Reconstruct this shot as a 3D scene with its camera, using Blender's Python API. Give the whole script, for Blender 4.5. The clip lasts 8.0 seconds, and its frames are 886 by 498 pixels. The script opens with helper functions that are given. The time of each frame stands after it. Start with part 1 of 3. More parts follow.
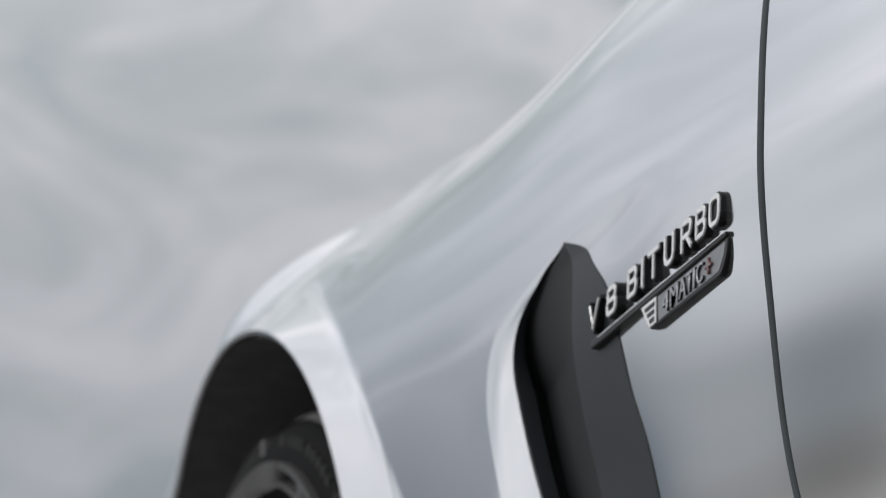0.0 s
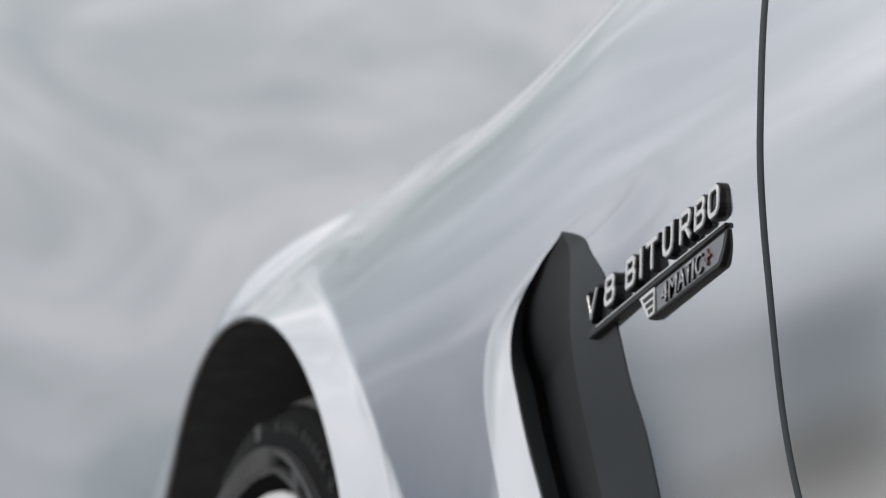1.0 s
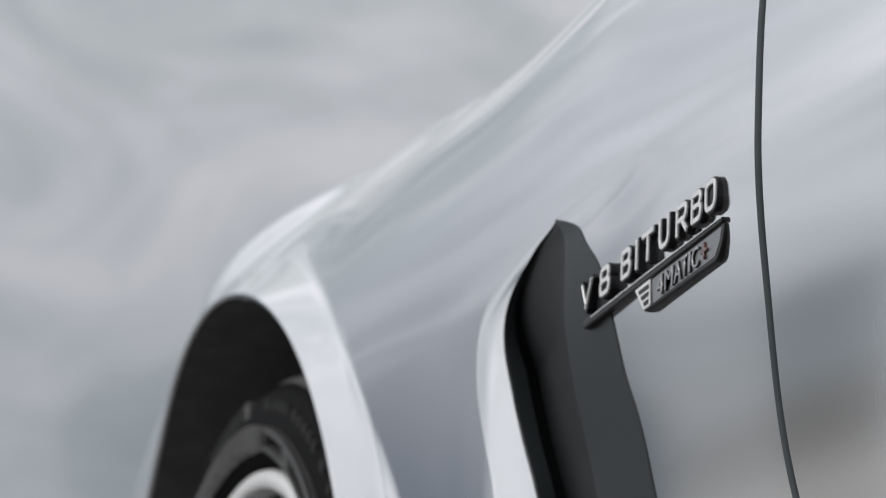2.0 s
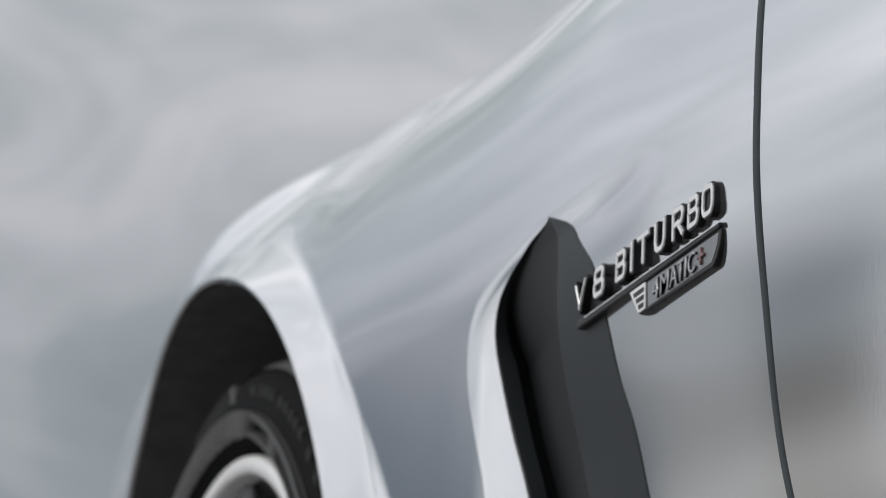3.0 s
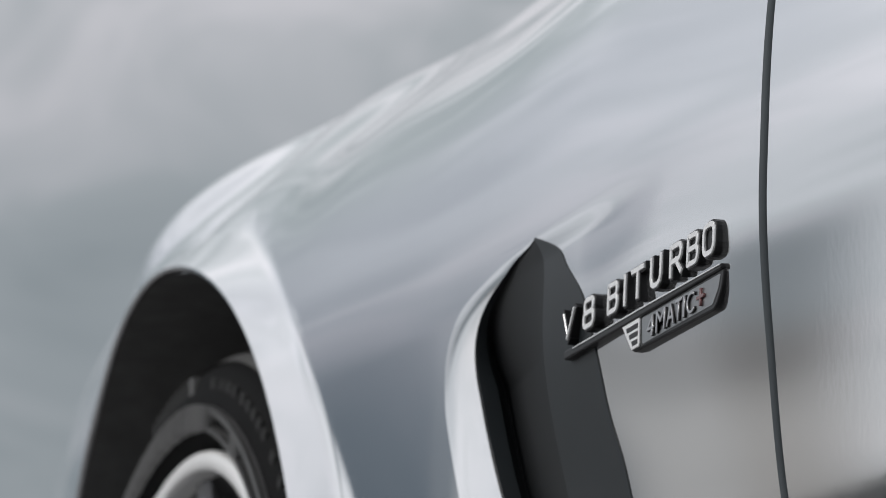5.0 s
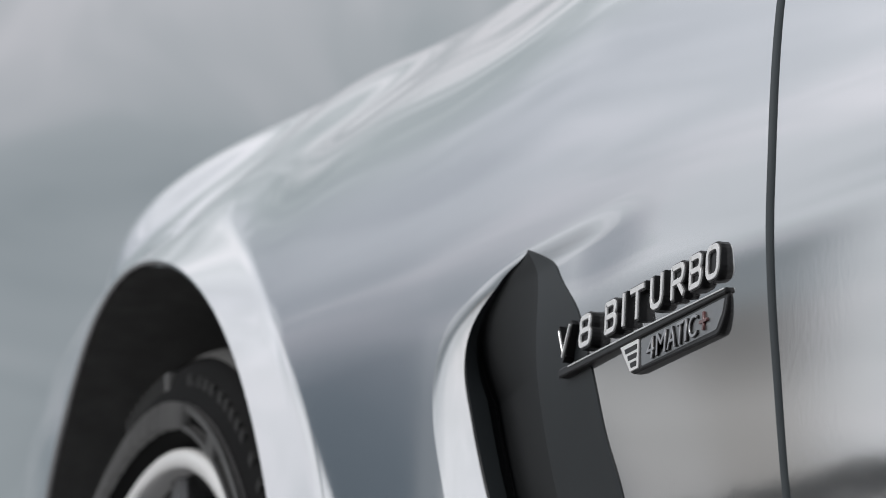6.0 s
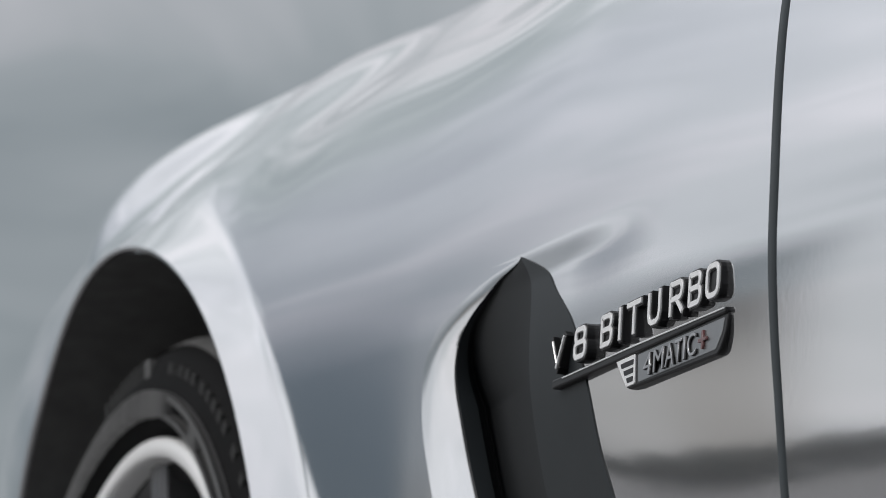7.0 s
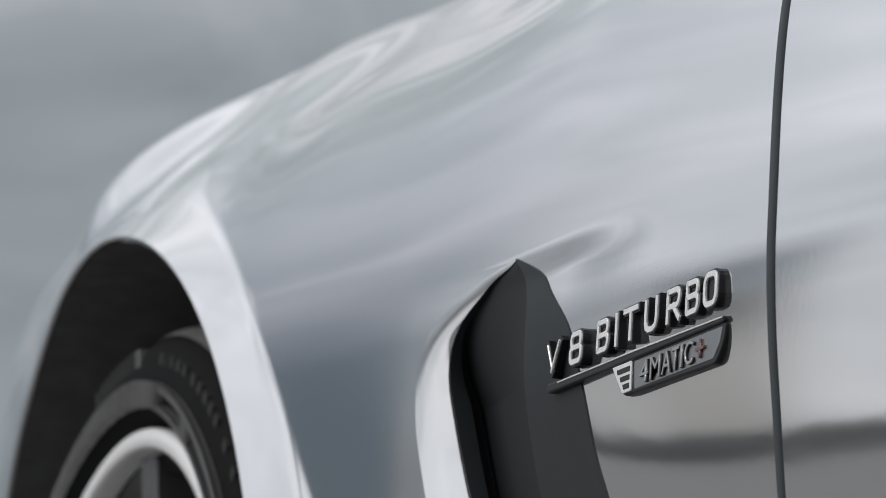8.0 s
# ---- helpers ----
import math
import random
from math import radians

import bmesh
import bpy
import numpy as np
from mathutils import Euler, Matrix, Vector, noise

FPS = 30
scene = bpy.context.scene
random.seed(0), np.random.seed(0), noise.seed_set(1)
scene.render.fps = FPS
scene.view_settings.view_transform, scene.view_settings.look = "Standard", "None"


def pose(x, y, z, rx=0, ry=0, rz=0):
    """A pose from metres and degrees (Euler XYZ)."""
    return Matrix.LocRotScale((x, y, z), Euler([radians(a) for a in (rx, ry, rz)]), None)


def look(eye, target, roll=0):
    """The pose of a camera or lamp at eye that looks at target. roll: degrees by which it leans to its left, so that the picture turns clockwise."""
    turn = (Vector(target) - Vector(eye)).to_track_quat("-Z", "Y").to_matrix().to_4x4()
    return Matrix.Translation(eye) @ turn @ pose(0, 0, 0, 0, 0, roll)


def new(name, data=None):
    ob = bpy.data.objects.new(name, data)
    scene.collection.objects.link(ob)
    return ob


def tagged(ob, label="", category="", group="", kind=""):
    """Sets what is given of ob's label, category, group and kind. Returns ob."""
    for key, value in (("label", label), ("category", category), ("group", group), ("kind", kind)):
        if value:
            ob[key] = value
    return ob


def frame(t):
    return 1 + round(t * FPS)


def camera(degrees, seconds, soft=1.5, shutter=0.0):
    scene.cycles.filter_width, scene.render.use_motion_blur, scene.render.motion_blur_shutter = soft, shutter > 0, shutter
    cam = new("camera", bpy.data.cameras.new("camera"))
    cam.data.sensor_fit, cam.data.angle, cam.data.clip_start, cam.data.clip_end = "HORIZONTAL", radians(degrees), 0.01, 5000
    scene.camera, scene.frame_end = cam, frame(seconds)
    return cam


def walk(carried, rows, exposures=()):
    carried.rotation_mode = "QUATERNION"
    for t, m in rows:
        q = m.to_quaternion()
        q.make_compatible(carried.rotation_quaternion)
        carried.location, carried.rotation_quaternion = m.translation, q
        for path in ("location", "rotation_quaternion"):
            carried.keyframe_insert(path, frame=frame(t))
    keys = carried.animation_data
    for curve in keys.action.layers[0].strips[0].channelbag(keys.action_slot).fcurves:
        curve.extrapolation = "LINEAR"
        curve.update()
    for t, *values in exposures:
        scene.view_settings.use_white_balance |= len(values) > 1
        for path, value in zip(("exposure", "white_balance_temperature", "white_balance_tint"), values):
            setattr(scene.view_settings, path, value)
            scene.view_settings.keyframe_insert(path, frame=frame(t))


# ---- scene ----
cam = camera(11.111, 8.0, 0.6)
PATH = [
    (0.0, pose(1.6700, -0.5299, 0.2182, 102.636, -2.808, 75.469)),
    (0.5, pose(1.6682, -0.5311, 0.2206, 102.525, -2.795, 75.421)),
    (1.0, pose(1.6665, -0.5332, 0.2260, 102.300, -2.835, 75.325)),
    (1.5, pose(1.6644, -0.5359, 0.2343, 101.990, -2.918, 75.196)),
    (3.0, pose(1.6469, -0.5454, 0.2717, 100.948, -3.178, 74.656)),
    (3.5, pose(1.6319, -0.5464, 0.2874, 100.613, -3.283, 74.466)),
    (4.0, pose(1.6130, -0.5480, 0.3047, 100.285, -3.406, 74.214)),
    (4.5, pose(1.5921, -0.5493, 0.3221, 99.972, -3.536, 73.954)),
    (6.0, pose(1.5188, -0.5543, 0.3739, 99.033, -4.005, 73.023)),
    (6.5, pose(1.5059, -0.5590, 0.3898, 98.651, -4.194, 72.725)),
    (7.0, pose(1.4965, -0.5634, 0.4049, 98.266, -4.381, 72.462)),
    (7.5, pose(1.4907, -0.5656, 0.4163, 97.961, -4.518, 72.308)),
    (8.0, pose(1.4867, -0.5655, 0.4231, 97.769, -4.585, 72.257)),
]
walk(cam, PATH)
# the lens is wide open and focused on the badge
cam.data.dof.use_dof = True
cam.data.dof.focus_distance = 1.68
cam.data.dof.aperture_fstop = 26.0

# ---- light ----
SUN_WAY = Vector((0.05, -0.74, 0.67)).normalized()
world = bpy.data.worlds.new("cloudy_sky")
scene.world = world
world.use_nodes = True
wn, wl = world.node_tree.nodes, world.node_tree.links
wn.clear()


def wnode(kind, **values):
    n = wn.new(kind)
    for key, value in values.items():
        n.inputs[key].default_value = value
    return n


sky = wnode("ShaderNodeTexSky")
sky.sky_type = "NISHITA"
sky.sun_disc = False
sky.sun_elevation, sky.sun_rotation = radians(42), radians(176)
coord = wnode("ShaderNodeTexCoord")
squash = wnode("ShaderNodeMapping", Location=(-2.0, 19.168, -0.099), Scale=(1.0, 1.0, 1.8))
wl.new(coord.outputs["Generated"], squash.inputs["Vector"])
big = wnode("ShaderNodeTexNoise", Scale=3.195, Detail=2.0, Roughness=0.45, Distortion=0.6)
fine = wnode("ShaderNodeTexNoise", Scale=12.0, Detail=5.0, Roughness=0.55, Distortion=0.8)
for n in (big, fine):
    wl.new(squash.outputs["Vector"], n.inputs["Vector"])
both = wnode("ShaderNodeMix")
both.data_type = "FLOAT"
both.inputs[0].default_value = 0.44
wl.new(big.outputs["Fac"], both.inputs[2])
wl.new(fine.outputs["Fac"], both.inputs[3])
ramp = wnode("ShaderNodeValToRGB")
ramp.color_ramp.elements[0].position, ramp.color_ramp.elements[0].color = 0.385, (0.255, 0.285, 0.295, 1)
ramp.color_ramp.elements[1].position, ramp.color_ramp.elements[1].color = 0.615, (0.630, 0.62, 0.648, 1)
mid = ramp.color_ramp.elements.new(0.5)
mid.color = (0.40, 0.425, 0.44, 1)
wl.new(both.outputs[0], ramp.inputs["Fac"])
clear = wnode("ShaderNodeBackground", Strength=0.08)
wl.new(sky.outputs["Color"], clear.inputs["Color"])
cloud = wnode("ShaderNodeBackground", Strength=1.0)
# the cloud glows where the sun stands behind it
unit = wn.new("ShaderNodeVectorMath")
unit.operation = "NORMALIZE"
wl.new(coord.outputs["Generated"], unit.inputs[0])
toward = wn.new("ShaderNodeVectorMath")
toward.operation = "DOT_PRODUCT"
toward.inputs[1].default_value = SUN_WAY
wl.new(unit.outputs["Vector"], toward.inputs[0])
glow = wn.new("ShaderNodeMapRange")
glow.interpolation_type = "SMOOTHSTEP"
for key, value in (("From Min", -0.10), ("From Max", 0.42), ("To Min", 1.12), ("To Max", 1.55)):
    glow.inputs[key].default_value = value
wl.new(toward.outputs["Value"], glow.inputs["Value"])
# and thickens to dusk along the horizon
height = wn.new("ShaderNodeSeparateXYZ")
wl.new(unit.outputs["Vector"], height.inputs[0])
low = wn.new("ShaderNodeMapRange")
low.interpolation_type = "SMOOTHSTEP"
for key, value in (("From Min", 0.11), ("From Max", 0.315), ("To Min", 0.95), ("To Max", 0.0)):
    low.inputs[key].default_value = value
wl.new(height.outputs["Z"], low.inputs["Value"])
haze = wn.new("ShaderNodeMix")
haze.data_type = "RGBA"


def ranged(source, lo, hi, a, b):
    n = wn.new("ShaderNodeMapRange")
    n.interpolation_type = "SMOOTHSTEP"
    for key, value in (("From Min", lo), ("From Max", hi), ("To Min", a), ("To Max", b)):
        n.inputs[key].default_value = value
    wl.new(source, n.inputs["Value"])
    return n.outputs["Result"]


def blend(fac, a, b, kind="FLOAT"):
    n = wn.new("ShaderNodeMix")
    n.data_type = kind
    ports = (0, 2, 3) if kind == "FLOAT" else (0, 6, 7)
    for port, value in zip(ports, (fac, a, b)):
        if isinstance(value, (int, float, tuple)):
            n.inputs[port].default_value = value
        else:
            wl.new(value, n.inputs[port])
    return n.outputs[0 if kind == "FLOAT" else 2]


def times(a, b):
    n = wn.new("ShaderNodeMath")
    n.operation = "MULTIPLY"
    wl.new(a, n.inputs[0])
    wl.new(b, n.inputs[1])
    return n.outputs[0]


# ahead of the car the haze is thinner
ahead = wn.new("ShaderNodeVectorMath")
ahead.operation = "DOT_PRODUCT"
ahead.inputs[1].default_value = Vector((-0.966, 0.259, 0.0))
wl.new(unit.outputs["Vector"], ahead.inputs[0])
front_haze = times(low.outputs["Result"], ranged(ahead.outputs["Value"], 0.925, 0.98, 1.0, 0.55))
# beside it a dark cloud base lies over a paler strip above the far trees
aside = ranged(height.outputs["Y"], -0.32, -0.26, 0.0, 1.0)
deck = blend(aside, ranged(height.outputs["Z"], 0.106, 0.155, 0.94, 0.0), ranged(height.outputs["Z"], 0.07, 0.31, 1.0, 0.0))
deck = times(deck, ranged(height.outputs["Y"], -0.392, -0.368, 0.1, 1.0))
deck = times(deck, blend(aside, ranged(height.outputs["Y"], -0.354, -0.336, 1.0, 0.72), 1.0))
beside = ranged(height.outputs["Y"], -0.16, 0.02, 1.0, 0.0)
wl.new(blend(beside, front_haze, deck), haze.inputs[0])
strip_colour = blend(ranged(height.outputs["Z"], 0.036, 0.068, 0.0, 1.0), (0.205, 0.199, 0.195, 1), (0.062, 0.057, 0.055, 1), "RGBA")
strip_colour = blend(ranged(height.outputs["Z"], 0.070, 0.090, 0.0, 1.0), strip_colour, (0.098, 0.111, 0.121, 1), "RGBA")
deck_colour = blend(aside, strip_colour, (0.055, 0.070, 0.090, 1), "RGBA")
wl.new(blend(beside, (0.115, 0.138, 0.160, 1), deck_colour, "RGBA"), haze.inputs[7])
# the cover is evener beside the car, brightest towards the sun, and even overhead
even = blend(ranged(height.outputs["Y"], -0.34, -0.16, 0.0, 1.0), (0.440, 0.447, 0.472, 1), (0.345, 0.352, 0.396, 1), "RGBA")
sunward = blend(ranged(height.outputs["Z"], 0.24, 0.36, 0.0, 1.0), (0.580, 0.583, 0.598, 1), (0.400, 0.404, 0.418, 1), "RGBA")
even = blend(ranged(height.outputs["Y"], -0.48, -0.40, 1.0, 0.0), even, sunward, "RGBA")
evenness = blend(ranged(height.outputs["Y"], -0.52, -0.40, 1.0, 0.0), ranged(height.outputs["Y"], -0.16, 0.02, 0.52, 0.0), 0.78)
cover_colour = blend(evenness, ramp.outputs["Color"], even, "RGBA")
zenith = blend(ranged(height.outputs["X"], -0.7, -0.1, 0.0, 1.0), (0.490, 0.498, 0.515, 1), (0.195, 0.206, 0.220, 1), "RGBA")
wl.new(blend(times(ranged(height.outputs["Z"], 0.25, 0.55, 0.0, 1.0), ranged(height.outputs["X"], -0.7, -0.1, 0.55, 0.88)), cover_colour, zenith, "RGBA"), haze.inputs[6])
# overhead the cover is thinner and brighter
above = wn.new("ShaderNodeMapRange")
above.interpolation_type = "SMOOTHSTEP"
for key, value in (("From Min", 0.20), ("From Max", 0.42), ("To Min", 1.0), ("To Max", 1.20)):
    above.inputs[key].default_value = value
wl.new(height.outputs["Z"], above.inputs["Value"])
bright = wn.new("ShaderNodeMath")
bright.operation = "MULTIPLY"
wl.new(glow.outputs["Result"], bright.inputs[0])
wl.new(above.outputs["Result"], bright.inputs[1])
wl.new(bright.outputs[0], cloud.inputs["Strength"])
wl.new(haze.outputs[2], cloud.inputs["Color"])
cover = wnode("ShaderNodeMixShader", Fac=0.92)
wl.new(clear.outputs[0], cover.inputs[1])
wl.new(cloud.outputs[0], cover.inputs[2])
wout = wnode("ShaderNodeOutputWorld")
wl.new(cover.outputs[0], wout.inputs["Surface"])

sun = new("sun", bpy.data.lights.new("sun", "SUN"))
sun.data.energy, sun.data.angle, sun.data.color = 1.1, radians(25), (1.0, 0.97, 0.93)
sun.matrix_world = look(SUN_WAY * 10, (0, 0, 0))


# ---- materials ----
def material(name, colour, rough=0.5, metal=0.0, coat=0.0, coat_rough=0.03, vary=0.08, scale=30.0, bump=0.0, bump_scale=400.0, spec=0.5):
    m = bpy.data.materials.new(name)
    m.use_nodes = True
    nt = m.node_tree
    b = nt.nodes["Principled BSDF"]
    b.inputs["Roughness"].default_value = rough
    b.inputs["Metallic"].default_value = metal
    b.inputs["Coat Weight"].default_value = coat
    b.inputs["Coat Roughness"].default_value = coat_rough
    b.inputs["Specular IOR Level"].default_value = spec
    tc = nt.nodes.new("ShaderNodeTexCoord")
    noi = nt.nodes.new("ShaderNodeTexNoise")
    noi.inputs["Scale"].default_value, noi.inputs["Detail"].default_value = scale, 6.0
    nt.links.new(tc.outputs["Object"], noi.inputs["Vector"])
    mix = nt.nodes.new("ShaderNodeMix")
    mix.data_type = "RGBA"
    mix.inputs[6].default_value = (*[c * (1 - vary) for c in colour], 1)
    mix.inputs[7].default_value = (*[min(1, c * (1 + vary)) for c in colour], 1)
    nt.links.new(noi.outputs["Fac"], mix.inputs[0])
    nt.links.new(mix.outputs[2], b.inputs["Base Color"])
    if bump:
        fine_noise = nt.nodes.new("ShaderNodeTexNoise")
        fine_noise.inputs["Scale"].default_value, fine_noise.inputs["Detail"].default_value = bump_scale, 3.0
        nt.links.new(tc.outputs["Object"], fine_noise.inputs["Vector"])
        bp = nt.nodes.new("ShaderNodeBump")
        bp.inputs["Strength"].default_value, bp.inputs["Distance"].default_value = 1.0, bump
        nt.links.new(fine_noise.outputs["Fac"], bp.inputs["Height"])
        nt.links.new(bp.outputs["Normal"], b.inputs["Normal"])
        nt.links.new(bp.outputs["Normal"], b.inputs["Coat Normal"])
    return m


PAINT = material("silver_paint", (0.805, 0.81, 0.83), 0.065, 0.95, 1.0, 0.02, 0.03, 9.0, 0.000005, 260.0)
BLACK_GLOSS = material("black_badge", (0.012, 0.012, 0.013), 0.36, 0.0, 0.0, 0.04, 0.2, 60.0, spec=0.22)
# black of the vent's lip and of its painted reflection on the wing
TRIM_AND_REFLECTION = material("trim_and_reflection", (0.025, 0.029, 0.032), 0.38, 0.0, 0.0, 0.15, 0.2, 40.0, 0.00003, 900.0, spec=0.17)
VENT_BLACK = material("vent_black", (0.016, 0.0175, 0.019), 0.55, 0.0, 0.0, 0.15, 0.2, 40.0, 0.00003, 900.0, spec=0.2)
LINER = material("wheel_liner", (0.135, 0.135, 0.135), 1.0, 0.0, 0.0, 0.1, 0.3, 50.0, 0.0004, 120.0, spec=0.05)
RUBBER = material("tyre_rubber", (0.013, 0.013, 0.0135), 0.8, 0.0, 0.0, 0.1, 0.25, 60.0, 0.0001, 500.0, spec=0.06)
RUBBER_BAND = material("tyre_grey_band", (0.25, 0.25, 0.25), 0.6, 0.0, 0.0, 0.1, 0.3, 40.0)
RUBBER_MARK = material("tyre_marking", (0.045, 0.045, 0.045), 0.7, 0.0, 0.0, 0.1, 0.25, 60.0, spec=0.1)
RUBBER_GREY = material("tyre_grey_rubber", (0.11, 0.11, 0.11), 0.7, 0.0, 0.0, 0.1, 0.3, 40.0, 0.0001, 500.0)
BADGE_FACE = material("brushed_bright_metal", (0.93, 0.93, 0.93), 0.42, 0.35, 0.0, 0.1, 0.05, 300.0)
CHROME = material("satin_chrome", (0.95, 0.95, 0.95), 0.30, 0.7, 0.0, 0.1, 0.03, 80.0)
SATIN = material("satin_grey_metal", (0.30, 0.31, 0.32), 0.38, 0.9, 0.0, 0.1, 0.06, 300.0)
SATIN_BRIGHT = material("bright_satin_metal", (0.5, 0.5, 0.51), 0.3, 1.0, 0.0, 0.1, 0.05, 300.0)
RED = material("red_enamel", (0.15, 0.06, 0.06), 0.35, 0.0, 0.3, 0.05, 0.1, 200.0)
ALLOY = material("machined_alloy", (0.95, 0.95, 0.95), 0.45, 0.0, 0.3, 0.05, 0.05, 60.0)
WHEEL_BLACK = material("wheel_black", (0.018, 0.018, 0.019), 0.3, 0.2, 0.4, 0.08, 0.2, 40.0)
SPOKE = material("spoke_grey", (0.11, 0.11, 0.115), 0.32, 0.6, 0.4, 0.06, 0.15, 40.0)
IRON = material("brake_iron", (0.10, 0.10, 0.10), 0.45, 0.9, 0.0, 0.1, 0.2, 30.0)
# dark grey for the shade painted into the door gap
GAP_SHADE = material("gap_shade_grey", (0.085, 0.097, 0.105), 0.7, 0.0, 0.0, 0.1, 0.2, 40.0, spec=0.2)
ASPHALT = material("asphalt", (0.22, 0.215, 0.212), 0.9, 0.0, 0.0, 0.1, 0.35, 1.5, 0.004, 60.0)
LEAVES = material("far_leaves", (0.115, 0.125, 0.12), 0.8, 0.0, 0.0, 0.1, 0.5, 0.4)


# ---- mesh helpers ----
def empty(name, label, category, kind="", group=""):
    return tagged(new(name), label, category, group, kind)


def part(name, bm, mat, parent=None, label="", smooth=True):
    me = bpy.data.meshes.new(name)
    bm.normal_update()
    bm.to_mesh(me)
    bm.free()
    me.materials.append(mat)
    if smooth:
        me.polygons.foreach_set("use_smooth", [True] * len(me.polygons))
    ob = new(name, me)
    ob.parent = parent
    if label:
        ob["label"] = label
    return ob


def mesh_part(name, verts, faces, mat, parent=None, label="", normals=None):
    me = bpy.data.meshes.new(name)
    me.from_pydata([tuple(v) for v in verts], [], faces)
    me.materials.append(mat)
    me.polygons.foreach_set("use_smooth", [True] * len(me.polygons))
    me.update()
    if normals is not None:
        me.normals_split_custom_set_from_vertices([tuple(n) for n in normals])
    ob = new(name, me)
    ob.parent = parent
    if label:
        ob["label"] = label
    return ob


def spline(xs, ys):
    """A natural cubic spline through the points."""
    xs, ys = np.array(xs, float), np.array(ys, float)
    n, h = len(xs), np.diff(xs)
    a, r = np.eye(n), np.zeros(n)
    for i in range(1, n - 1):
        a[i, i - 1:i + 2] = h[i - 1], 2 * (h[i - 1] + h[i]), h[i]
        r[i] = 6 * ((ys[i + 1] - ys[i]) / h[i] - (ys[i] - ys[i - 1]) / h[i - 1])
    m = np.linalg.solve(a, r)

    def at(x):
        x = np.asarray(x, float)
        i = np.clip(np.searchsorted(xs, x) - 1, 0, n - 2)
        d, u = h[i], np.clip(x, xs[0], xs[-1]) - xs[i]
        v = d - u
        return m[i] * v ** 3 / (6 * d) + m[i + 1] * u ** 3 / (6 * d) + (ys[i] / d - m[i] * d / 6) * v + (ys[i + 1] / d - m[i + 1] * d / 6) * u
    return at


def smoothstep(a, b, x):
    u = np.clip((np.asarray(x, float) - a) / (b - a), 0, 1)
    return u * u * (3 - 2 * u)


def slab_y(points, back, front):
    """A plain board with this outline in x and z between two depths."""
    bm = bmesh.new()
    a, b = [[bm.verts.new((x, y, z)) for x, z in points] for y in (back, front)]
    bm.faces.new(a)
    bm.faces.new(b[::-1])
    for i in range(len(points)):
        j = (i + 1) % len(points)
        bm.faces.new((a[i], b[i], b[j], a[j]))
    bmesh.ops.recalc_face_normals(bm, faces=bm.faces)
    return bm


# ---- the car's side: x runs back along the car, y inwards, z up ----
# cross-section from the sill to the middle of the bonnet
SECTION = [(0.1150, 0.1700), (0.0690, 0.3000), (0.0380, 0.4000), (0.0262, 0.4500), (0.0169, 0.5000), (0.0123, 0.5300), (0.0076, 0.5650), (0.0058, 0.5800), (0.0037, 0.6000), (0.0018, 0.6200), (0.0004, 0.6450),
           (0.0008, 0.6600), (0.0033, 0.6860), (0.0092, 0.7150), (0.0270, 0.7650), (0.0545, 0.8046), (0.0840, 0.8340), (0.1380, 0.8863), (0.1900, 0.9185), (0.3000, 0.9535), (0.5000, 0.9905), (0.8000, 1.0155)]
_y, _z = [p[0] for p in SECTION], [p[1] for p in SECTION]
_s = np.concatenate([[0], np.cumsum(np.hypot(np.diff(_y), np.diff(_z)))])
section_y, section_z = spline(_s, _y), spline(_s, _z)
_dense = np.linspace(0, _s[-1], 4000)
_dense_z = section_z(_dense)


def s_of_z(z):
    return np.interp(z, _dense_z, _dense)


AXLE = (-0.9205, 0.352)
HUB = (-0.9147, 0.0107, 0.3541)
# how far the shoulder rises and stands out along the car
STATIONS = [-1.6, -1.4, -1.25, -1.15, -1.05, -0.95, -0.85, -0.7, -0.5, -0.25, 0.0, 0.3]
shoulder_up = spline(STATIONS, [0.0067, 0.0136, 0.0155, 0.0085, -0.0016, -0.0115, -0.0061, 0.0016, 0.0019, 0.0099, 0.0048, -0.0016])
shoulder_in = spline(STATIONS, [-0.0037, 0.0006, 0.0083, 0.0085, -0.0103, -0.0201, -0.0055, 0.0016, -0.0001, -0.0032, -0.0006, 0.0003])
# the flared edge round the wheel, by the angle about the axle: its slope, bend and roll
ROUND = [0, 30, 55, 75, 90, 100, 113, 130, 165]
flare_slope = spline(ROUND, [1.2544, 0.5491, 0.8356, 1.8964, 1.1500, 0.8843, 0.4587, 0.5363, 0.3095])
flare_bend = spline(ROUND, [1.9902, 1.3635, 3.3288, 5.8374, 4.6433, 3.4682, -2.7546, 0.4951, -0.3353])
flare_roll = spline(ROUND, [-0.0001, -0.0011, 0.0, 0.0027, 0.0100, -0.0024, 0.0218, 0.0237, 0.0189])


def arch_radius(a):
    return 0.4086 - 0.0155 * np.cos(2 * (a - radians(67.1)))


def lip_y(x, z):
    return -0.0124 + 0.2184 * np.clip(-0.905 - x, 0, None) ** 2 + 0.2 * np.clip(0.30 - z, 0, None)


